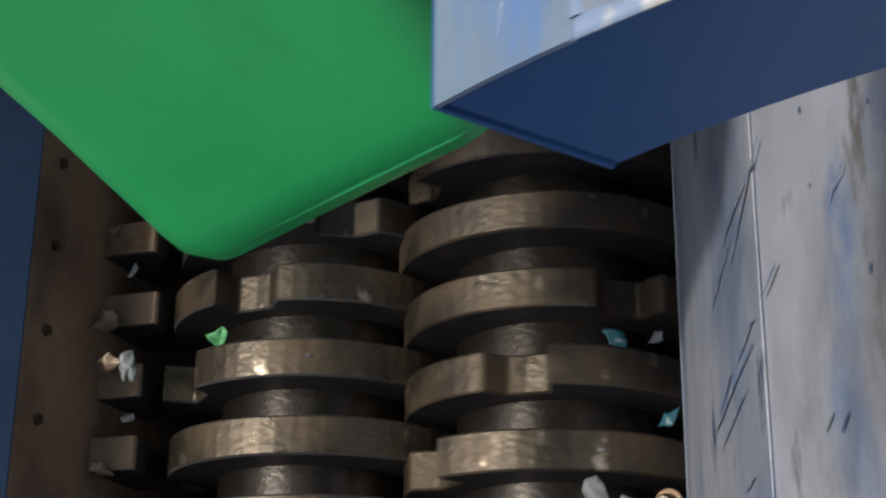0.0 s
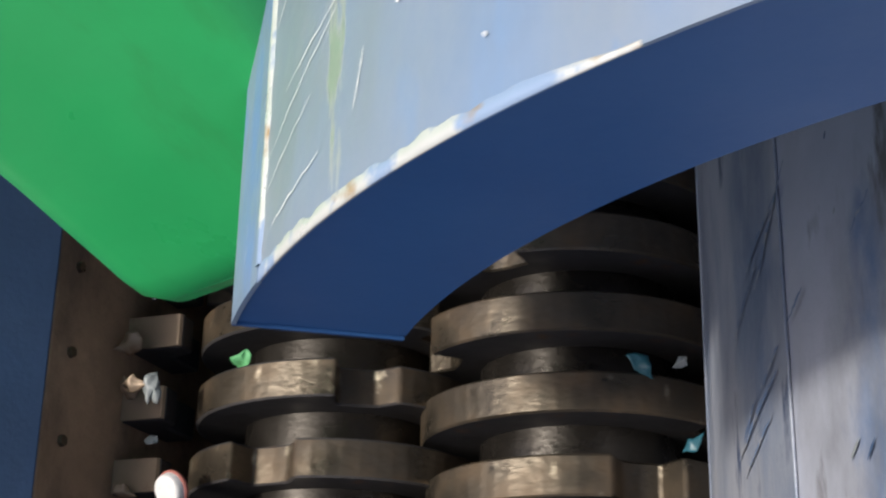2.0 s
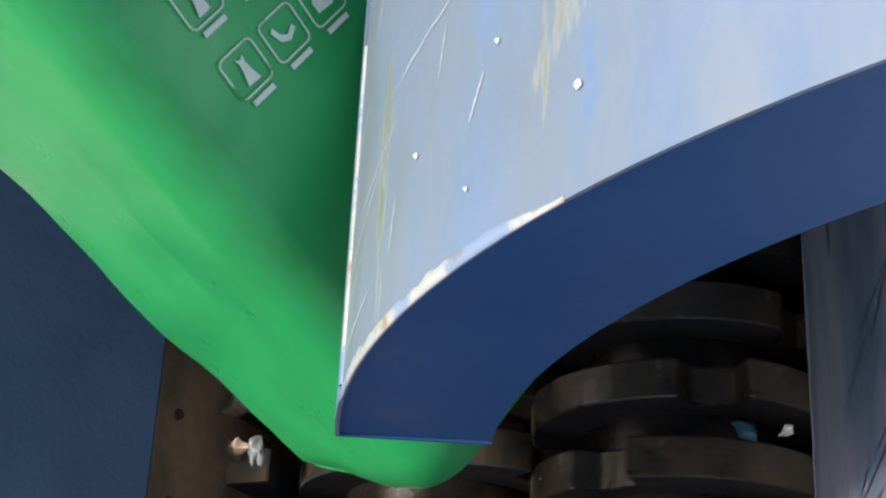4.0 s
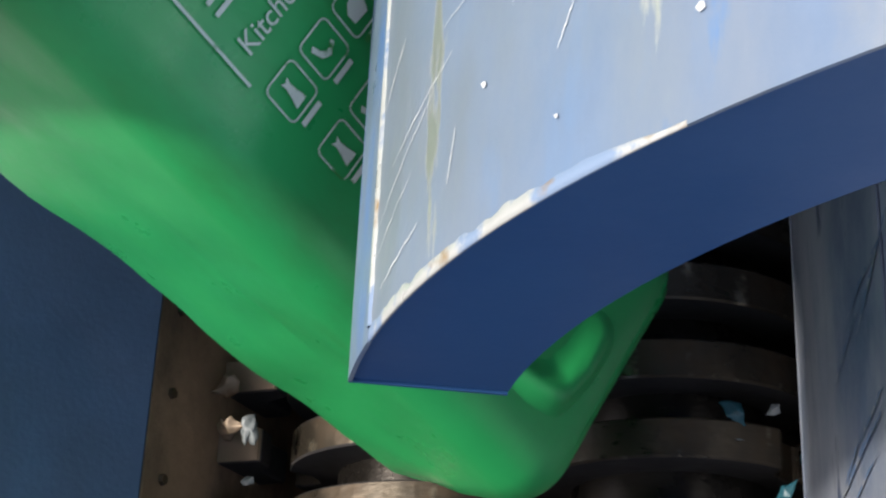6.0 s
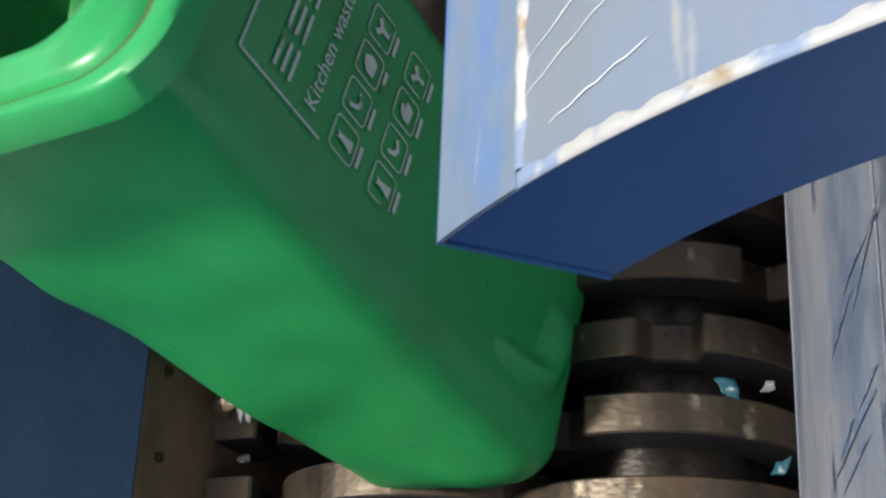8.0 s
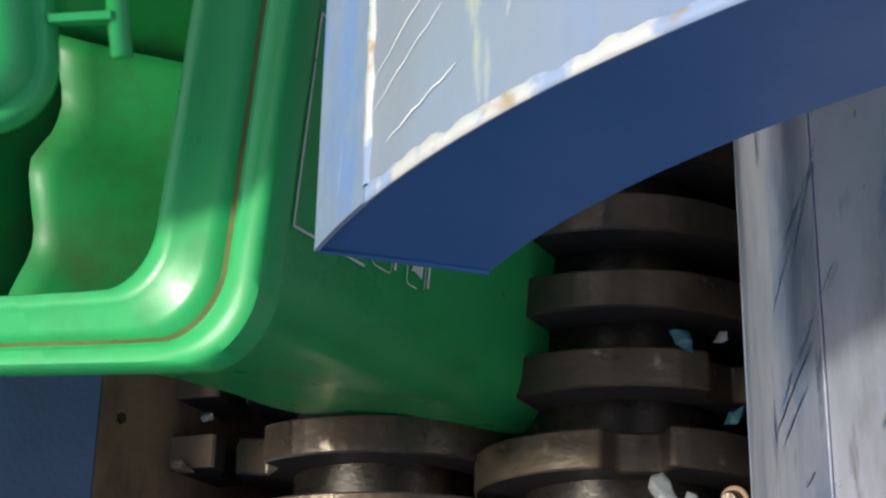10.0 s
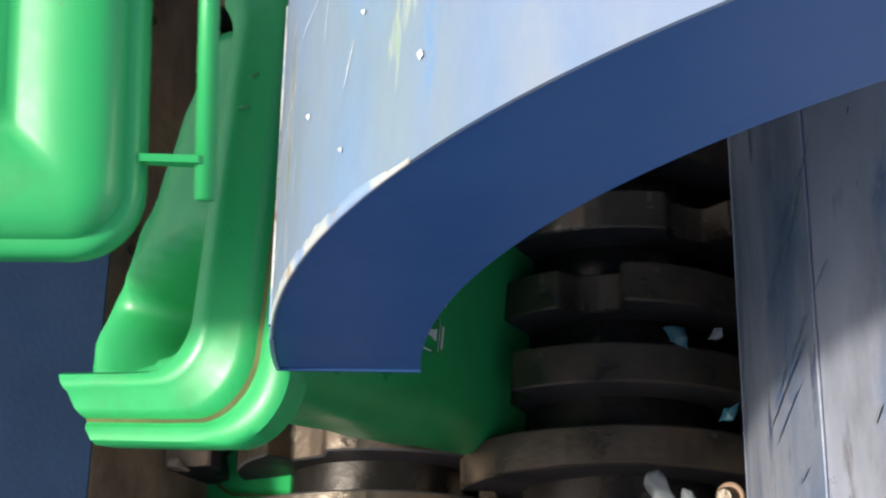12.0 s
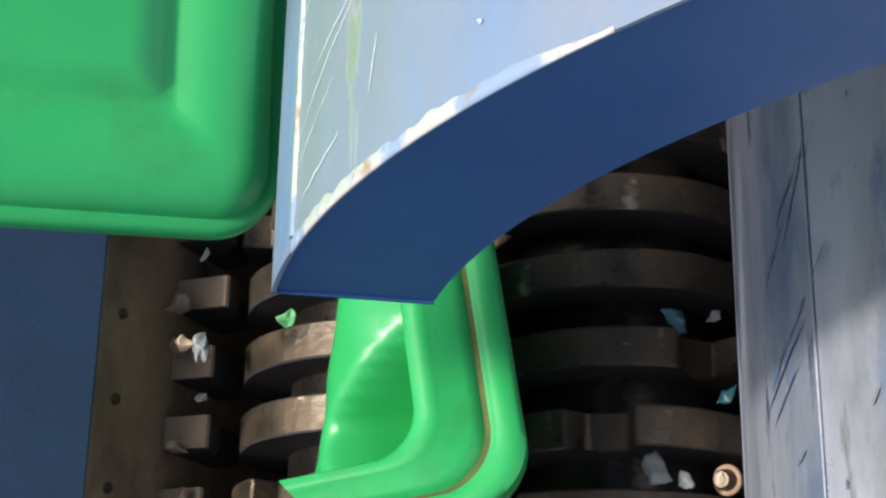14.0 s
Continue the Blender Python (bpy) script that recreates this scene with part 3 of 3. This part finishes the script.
    for j in range(27):
        row = []
        for i in range(27):
            x, z = -0.153 + 0.24 * i / 26, 0.01 + 0.38 * j / 26
            q = Vector((x, z))
            dist = 9.0
            for a, b in zip(ridge, ridge[1:]):
                k = max(0, min(1, (q - a).dot(b - a) / (b - a).length_squared))
                dist = min(dist, (q - a - (b - a) * k).length)
            low = max(0, 1 - (x + 0.08) ** 2 / 0.03 - (z - 0.09) ** 2 / 0.07)
            edge = max(0, min(1, (x + 0.150) / 0.05))
            h = 0.036 * low * edge * edge * (3 - 2 * edge) * math.exp(-(dist / 0.032) ** 2) - 0.006
            row.append(bm.verts.new((x, -bin_section(z / BH)[1] - h, z)))
        rows.append(row)
    for r0, r1 in zip(rows, rows[1:]):
        for i in range(26):
            bm.faces.new((r0[i], r0[i + 1], r1[i + 1], r1[i]))
    bulge = part("pressed_fold", bm, m_green, top, "glossy green pressed fold", True)
    return top, flap, (right, back, left), bulge, panel


def bin_lid():
    """A shallow domed lid with a rolled edge and two hinge lugs; its free corner region at x = 0, y = 0."""
    w, h, r = 0.56, 0.66, 0.07
    top = new("bin_lid")
    top.scale = (SIZE, SIZE, SIZE)
    tagged(top, "glossy green plastic bin lid with a rolled edge", "bin lid")
    def outline(inset, z):
        pts = []
        for cx, cy, q in ((-r, r, -90), (-r, h - r, 0), (-w + r, h - r, 90), (-w + r, r, 180)):
            for i in range(9):
                a = radians(q + i * 11.25)
                rr = max(0.012, r - inset)
                more = max(0.0, inset - r + 0.012)
                ccx = cx + (more if cx < -w / 2 else -more)
                ccy = cy + (more if cy < h / 2 else -more)
                pts.append((ccx + rr * math.cos(a), ccy + rr * math.sin(a), z))
        return pts
    bm = bmesh.new()
    levels = [(0.0, -0.040), (-0.004, -0.036), (-0.002, -0.006), (0.006, 0.0), (0.014, 0.001), (0.020, 0.016), (0.040, 0.026), (0.058, 0.028), (0.105, 0.029), (0.116, 0.019), (0.134, 0.019), (0.146, 0.030), (0.170, 0.031)]
    rings = [[bm.verts.new(p) for p in outline(i, z)] for i, z in levels]
    for r0, r1 in zip(rings, rings[1:]):
        for j in range(len(r0)):
            bm.faces.new((r0[j], r0[(j + 1) % len(r0)], r1[(j + 1) % len(r0)], r1[j]))
    bm.faces.new(rings[-1])
    bmesh.ops.recalc_face_normals(bm, faces=bm.faces)
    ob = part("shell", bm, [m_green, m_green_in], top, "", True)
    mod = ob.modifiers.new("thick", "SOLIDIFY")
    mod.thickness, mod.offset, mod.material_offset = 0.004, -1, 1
    crease(ob, 50)
    for y in (0.10, 0.30, 0.50):
        bm = prism([(0.0, -0.02), (0.065, -0.035), (0.075, -0.02), (0.06, -0.005), (0.0, 0.0)], y - 0.004, y + 0.004)
        part("hinge_lug", bm, m_green, top)
    bm = bmesh.new()
    bmesh.ops.create_cone(bm, cap_ends=True, segments=14, radius1=0.011, radius2=0.011, depth=0.52, matrix=pose(0.066, 0.32, -0.02, 90))
    part("hinge_rod", bm, m_green, top, "green hinge rod", True)
    return top


# ---- shreds ----
def shred(name, x, y, z, size, seed, material, label):
    rng = random.Random(seed)
    bm = bmesh.new()
    n = 7
    top_v, low_v = [], []
    for i in range(n):
        a = 2 * math.pi * i / n
        r = size * rng.uniform(0.45, 1.0)
        zz = size * rng.uniform(-0.25, 0.45)
        top_v.append(bm.verts.new((r * math.cos(a), 0.6 * r * math.sin(a), zz)))
    mid = bm.verts.new((0, 0, size * 0.35))
    for i in range(n):
        bm.faces.new((top_v[i], top_v[(i + 1) % n], mid))
    for turn in range(2):
        bmesh.ops.subdivide_edges(bm, edges=bm.edges[:], cuts=1, use_grid_fill=True)
    for v in bm.verts:
        v.co += noise.noise_vector(v.co * 60 + Vector((seed, 0, 0))) * size * 0.16
    ob = part(name, bm, material, smooth=True)
    mod = ob.modifiers.new("thick", "SOLIDIFY")
    mod.thickness = 0.0012
    ob.matrix_basis = pose(x, y, z, rng.uniform(-25, 25), rng.uniform(-25, 25), rng.uniform(0, 360))
    tagged(ob, label, "plastic shred", "shreds by the cutters")


def shreds():
    rng = random.Random(11)
    for i in range(9):
        shred("plastic_shred", -0.395 + rng.uniform(-0.03, 0.03), -0.15 + i * 0.075, 0.182 + rng.uniform(0, .015), rng.uniform(0.014, 0.03), i, [m_film, m_comb, m_comb][i % 3], "crumpled plastic shred caught on a scraper finger")
    for i in range(5):
        shred("plastic_shred", 0.425 + rng.uniform(-0.02, 0.02), -0.14 + i * 0.12, 0.056 + rng.uniform(0, .01), rng.uniform(0.014, 0.026), 40 + i, [m_teal, m_film, m_teal][i % 3], "teal plastic shred caught beside the pale side")
    for material, x, y, z, size, seed, label in (
            (m_tear, -0.232, 0.184, 0.190, 0.030, 71, "green plastic shred lying between two cutter discs"),
            (m_film, 0.330, -0.082, 0.200, 0.036, 72, "pale bluish crumpled film lying on the cutters"),
            (m_film, 0.367, -0.094, 0.200, 0.022, 73, "pale bluish crumpled film lying on the cutters"),
            (m_teal, 0.422, 0.023, 0.170, 0.022, 74, "teal plastic film caught beside the pale side"),
            (m_teal, 0.357, 0.130, 0.170, 0.032, 75, "dark teal film caught beside the pale side"),
            (m_film, 0.408, 0.133, 0.170, 0.018, 76, "pale plastic film caught beside the pale side"),
            (m_comb, -0.384, 0.148, 0.230, 0.034, 77, "crumpled brown film caught on a scraper finger"),
            (m_film, -0.362, 0.139, 0.230, 0.030, 78, "crumpled clear film caught on a scraper finger"),
            (m_film, -0.354, 0.137, 0.230, 0.024, 79, "crumpled clear film caught on a scraper finger"),
    ):
        shred("plastic_shred", x, y, z, size, seed, material, label)


def wall_marks():
    """Short dark scuffs and small chips on the leaning pale side."""
    rng = random.Random(21)
    def at(k, y):
        x, z = 0.466 + 0.30 * k * (0.45 + 0.55 * k), 0.30 + 0.62 * k
        dx, dz = 0.30 * (0.45 + 1.1 * k), 0.62
        nrm = Vector((-dz, 0, dx)).normalized()
        return Vector((x, y, z)), nrm, Vector((dx, 0, dz)).normalized()
    wall = bpy.data.objects["wall_east"]
    for i in range(34):
        p, nrm, t = at(rng.uniform(0.15, 0.95), rng.uniform(-0.3, 0.5))
        a, ln, wd = rng.uniform(-0.9, 0.9), rng.uniform(0.003, 0.013), rng.uniform(0.0012, 0.0026)
        d = t * math.sin(a) + Vector((0, 1, 0)) * math.cos(a)
        e = nrm.cross(d)
        bm = bmesh.new()
        vs = [bm.verts.new(p + nrm * 0.0025 + d * ln * u + e * wd * v) for u, v in ((-1, -.6), (.3, -1), (1, 0), (.2, 1), (-.8, .7))]
        bm.faces.new(vs)
        part("scuff", bm, m_blue if i % 4 else m_film, wall)
    # long blue and dark scratches where things were dragged over the bend
    for k0, y0, k1, y1, wd in (
            (0.639, 0.177, 0.493, 0.075, 0.0030),
            (0.600, 0.152, 0.457, 0.103, 0.0020),
            (0.567, -0.023, 0.364, -0.082, 0.0035),
            (0.534, -0.063, 0.392, -0.104, 0.0025),
            (0.499, 0.099, 0.369, 0.047, 0.0020),
            (0.585, 0.002, 0.490, -0.032, 0.0020),
            (0.860, 0.080, 0.814, 0.056, 0.0015),
            (0.670, 0.035, 0.613, 0.014, 0.0020),
            (0.544, -0.152, 0.502, -0.160, 0.0020),
            (0.469, -0.035, 0.390, -0.070, 0.0030),
    ):
        bm = bmesh.new()
        prev = None
        for i in range(15):
            u = i / 14
            p, nrm, t = at(k0 + (k1 - k0) * u, y0 + (y1 - y0) * u)
            wob = noise.noise((k0 * 40, i * 0.5, y0 * 9))
            e = Vector((0, 1, 0)) * (k1 - k0) * 0.7 - t * (y1 - y0)
            e = e.normalized() * wd * (0.35 + 0.65 * math.sin(math.pi * u)) * (1 + 0.7 * wob)
            cur = [bm.verts.new(p + nrm * 0.0058 + Vector((0, 0.004 * wob, 0)) + e * q) for q in (-1, 1)]
            if prev:
                bm.faces.new((prev[0], prev[1], cur[1], cur[0]))
            prev = cur
        part("scratch", bm, m_dark_blue, wall)


def stud_bolt(x, y, z, r):
    top = new("stud_bolt")
    top.matrix_basis = pose(x, y, z, 6, -14, 0)
    tagged(top, "rusty round stud bolt beside the pale hopper side", "bolt")
    for name, r0, r1, h, z0, material in (("washer", r, r, 0.006, 0.0, m_rust), ("head", r * 0.72, r * 0.60, 0.018, 0.011, m_steel), ("shank", r * 0.45, r * 0.45, 0.16, -0.08, m_steel)):
        bm = bmesh.new()
        bmesh.ops.create_cone(bm, cap_ends=True, segments=24, radius1=r0, radius2=r1, depth=h, matrix=pose(0, 0, z0))
        bevel(crease(part(name, bm, material, top)), 0.002)


ground()
hopper()
stud_bolt(0.411, -0.086, 0.15, 0.021)
left_rotor = rotor(LX, YL - 4 * PITCH, 10, 1, -93.0 - 4 * 38.0, 38.0, "worn brown steel cutter rotor on the rusted side")
right_rotor = rotor(RX, YR - 4 * PITCH, 10, -1, -28.5 - 4 * 41.0, 41.0, "worn brown steel cutter rotor on the pale side")
for yy, ang, size, mm in ((0, -113, 0.011, m_orange), (-1, -138, 0.008, m_film), (-1, -104, 0.004, m_film), (0, 60, 0.005, m_film), (1, 20, 0.004, m_film), (-2, -60, 0.005, m_film)):
    flake(left_rotor, YL + yy * PITCH, ang, 0.223, size, mm, yy * 7 + int(ang))
for yy, ang, size, mm in ((0, 30, 0.004, m_film), (-1, -120, 0.004, m_film), (1, 150, 0.0035, m_film), (2, 70, 0.004, m_film)):
    flake(right_rotor, YR + yy * PITCH, ang, 0.223, size, mm, 90 + yy * 7 + int(ang))
def bottle_cap():
    top = new("bottle_cap")
    tagged(top, "white plastic bottle cap with a faded red edge on the cutters", "bottle cap")
    bm = bmesh.new()
    bmesh.ops.create_cone(bm, cap_ends=True, segments=28, radius1=0.026, radius2=0.023, depth=0.018)
    bevel(part("cap", bm, m_cap, top, "white domed cap", True), 0.005, 3)
    bm = bmesh.new()
    bmesh.ops.create_cone(bm, cap_ends=True, segments=28, radius1=0.0275, radius2=0.0272, depth=0.006, matrix=pose(0, 0, -0.007))
    part("ring", bm, m_red, top, "faded red edge", True)
    return top


combs()
ram_top = ram()
bin_top, bin_flap, bin_rear, bin_fold, bin_panel = wheeled_bin()
lid = bin_lid()
shreds()
wall_marks()
cap = bottle_cap()


def motions():
    walk(ram_top, [(t, pose(*HINGE, 0, a, 0)) for t, a in (
        (0, 46.94),
        (0.5, 40.76),
        (1, 34.30),
        (1.5, 28.48),
        (2, 24.23),
        (2.5, 19.15),
        (3, 19.41),
        (3.2, 16.79),
        (5.3, 15.52),
        (5.5, 16.81),
        (6, 20.39),
        (6.5, 21.32),
        (7, 27.95),
        (7.5, 30.65),
        (8, 36.28),
        (8.2, 38.23),
        (10.3, 27.78),
        (10.5, 24.39),
        (11, 20.55),
        (11.5, 15.15),
        (12, 11.81),
        (12.5, 11.79),
        (13, 16.01),
        (13.3, 18.93),
        (13.5, 19.59),
        (13.8, 22.31),
        (14, 22.76),
    )])
    for ob, x, ts, turns in ((left_rotor, LX, (0, 0.5, 0.8, 1.0, 1.5, 2.0, 13.6, 14.0), (0, 54, 88, 115, 198, 256.6, 1502.3, 1543)),
                             (right_rotor, RX, (0, 1.0, 1.5, 14.0), (0, -141, -213, -1931))):
        walk(ob, [(i * 0.25, pose(x, 0, 0, 0, float(np.interp(i * 0.25, ts, turns)), 0)) for i in range(57)])
    walk(bin_top, [
    (0, pose(0.2063, 0.2830, 0.8436, -29.99, -11.07, 14.22)),
    (0.5, pose(0.1595, 0.3005, 0.8410, -30.15, -11.93, 14.12)),
    (1, pose(0.0895, 0.3354, 0.8608, -29.76, -12.02, 13.26)),
    (1.5, pose(0.1283, 0.2825, 0.8133, -27.51, -12.05, 10.77)),
    (2, pose(0.1260, 0.2738, 0.8192, -24.81, -12.79, 6.18)),
    (2.5, pose(0.0801, 0.2467, 0.8321, -22.74, -13.05, 0.94)),
    (2.8, pose(0.0218, 0.3138, 0.6689, -28.03, 4.29, 34.07)),
    (3, pose(-0.0274, 0.2996, 0.5584, -27.88, 16.63, 51.79)),
    (3.2, pose(-0.0488, 0.2697, 0.5003, -28.91, 22.31, 56.35)),
    (5.5, pose(0.1612, 0.1727, 0.5948, -27.62, 14.29, 64.52)),
    (6, pose(0.0768, 0.1852, 0.4300, -25.04, 13.71, 64.62)),
    (6.5, pose(0.0121, 0.1609, 0.4568, -16.96, 12.76, 71.63)),
    (7, pose(-0.0260, 0.2329, 0.2702, -25.02, 15.31, 59.47)),
    (7.5, pose(-0.1006, 0.2158, 0.3011, -14.45, 16.19, 72.97)),
    (8, pose(-0.0657, 0.2080, 0.2152, -13.56, 16.21, 84.60)),
    (8.2, pose(-0.0554, 0.2006, 0.1948, -13.03, 15.80, 85.95)),
    (10.3, pose(-0.0491, 0.2601, 0.0612, -7.26, -2.57, 84.22)),
    (10.6, pose(-0.0478, 0.2386, 0.0410, -7.09, -2.48, 84.47)),
    (11, pose(-0.0410, 0.2193, 0.0073, -7.24, -2.59, 84.45)),
    (11.5, pose(-0.0585, 0.2198, -0.0207, -7.31, -2.60, 84.25)),
    (12, pose(-0.0755, 0.2227, -0.0481, -7.39, -2.62, 84.03)),
    (12.5, pose(-0.0889, 0.2061, -0.1077, -7.45, -2.72, 84.25)),
    (13, pose(-0.1694, 0.2211, -0.1848, 3.80, -4.21, 89.90)),
    (13.3, pose(-0.2308, 0.0348, -0.2482, 10.25, 3.75, 98.37)),
    (14, pose(-0.2385, 0.0016, -0.3069, 10.37, 3.89, 100.63)),
    ])
    # the upper strip of the side wall is bent over, and the rear walls are drawn in
    walk(bin_flap, [(t, pose(x, y, z, a, 0, c)) for t, x, y, z, a, c in (
        (0, 0, -0.19, 0.42, 18.0, 0.0), (10.5, 0, -0.19, 0.42, 18.0, 0.0), (10.9, 0, -0.19, 0.645, 18.0, 0.0), (11.3, 0, -0.21, 0.68, 14.0, 0.0), (11.5, -0.02, -0.24, 0.82, 0.0, -2.0), (11.7, -0.04, -0.255, 0.91, -10.0, -6.0), (12.0, -0.05, -0.262, 0.946, -12.0, -7.0), (12.5, -0.05, -0.262, 0.946, -10.0, -6.0), (13, -0.045, -0.262, 0.946, -4.0, -2.0), (13.4, -0.045, -0.270, 0.946, -4.0, 0.0), (14, -0.035, -0.275, 0.946, -22.0, 0.0))])
    walk(bin_fold, [(0, pose(0, 0.05, 0)), (5.4, pose(0, 0.05, 0)), (6.1, pose(0, 0.002, -0.075)), (8.0, pose(0, 0.002, -0.075)), (8.7, pose(0, 0.05, 0)), (14, pose(0, 0.05, 0))])
    walk(bin_panel, [(0, pose(0, 0, -0.18)), (10.5, pose(0, 0, -0.18)), (10.9, pose(0, 0, 0)), (11.52, pose(0, 0, 0)), (11.7, pose(0, 0, -0.35)), (12.0, pose(0, 0, -0.80)), (14, pose(0, 0, -0.90))])
    for ob, lag in zip(bin_rear, (0.62, 0, 0.62)):
        walk(ob, [(0, pose(0, 0, 0)), (10.9 + lag, pose(0, 0, 0)), (11.1 + lag, pose(0, 0, -0.40)), (11.4 + lag, pose(0, 0, -0.80)), (14, pose(0, 0, -0.95))])
    walk(cap, [
    (0, pose(-0.4564, -0.1128, 0.2500, 24, -18, 0)),
    (0.5, pose(-0.3794, -0.0499, 0.2500, 24, -18, 0)),
    (1, pose(-0.3674, -0.0319, 0.2500, 24, -18, 0)),
    (1.5, pose(-0.3384, -0.0293, 0.2500, 24, -18, 0)),
    (2, pose(-0.3039, -0.0162, 0.2500, 24, -18, 0)),
    (2.3, pose(-0.2860, -0.0699, 0.2500, 24, -18, 0)),
    (3, pose(-0.3084, -0.2264, 0.2500, 24, -18, 0)),
    (14, pose(-0.3084, -0.2264, 0.2500, 24, -18, 0)),
    ])
    walk(lid, [
    (0, pose(-0.2254, 0.3477, 1.3307, 19.76, 18.90, 0.45)),
    (9, pose(-0.1600, 0.2255, 1.2976, 24.98, 24.45, 10.14)),
    (10.3, pose(0.0711, 0.0634, 1.1428, 17.67, 25.68, 8.90)),
    (10.6, pose(-0.0575, 0.1154, 1.2166, 16.25, 26.71, 6.04)),
    (11.4, pose(-0.1907, 0.1985, 1.3008, 16.32, 26.48, 5.87)),
    (11.6, pose(-0.0039, 0.0405, 1.1287, 13.40, 24.50, 1.78)),
    (11.8, pose(0.0299, 0.0147, 1.0813, 11.67, 24.47, 1.60)),
    (12, pose(0.0681, -0.0069, 1.0573, 11.67, 24.44, 1.50)),
    (12.5, pose(0.0907, 0.0091, 1.0309, 11.79, 24.38, 1.77)),
    (13.3, pose(0.1024, 0.0518, 1.0193, 9.05, 22.69, -4.99)),
    (13.6, pose(0.1568, 0.0306, 0.9776, 10.11, 30.60, -0.77)),
    (14, pose(0.1607, 0.0145, 0.9577, 15.19, 40.92, 4.99)),
    ])


motions()
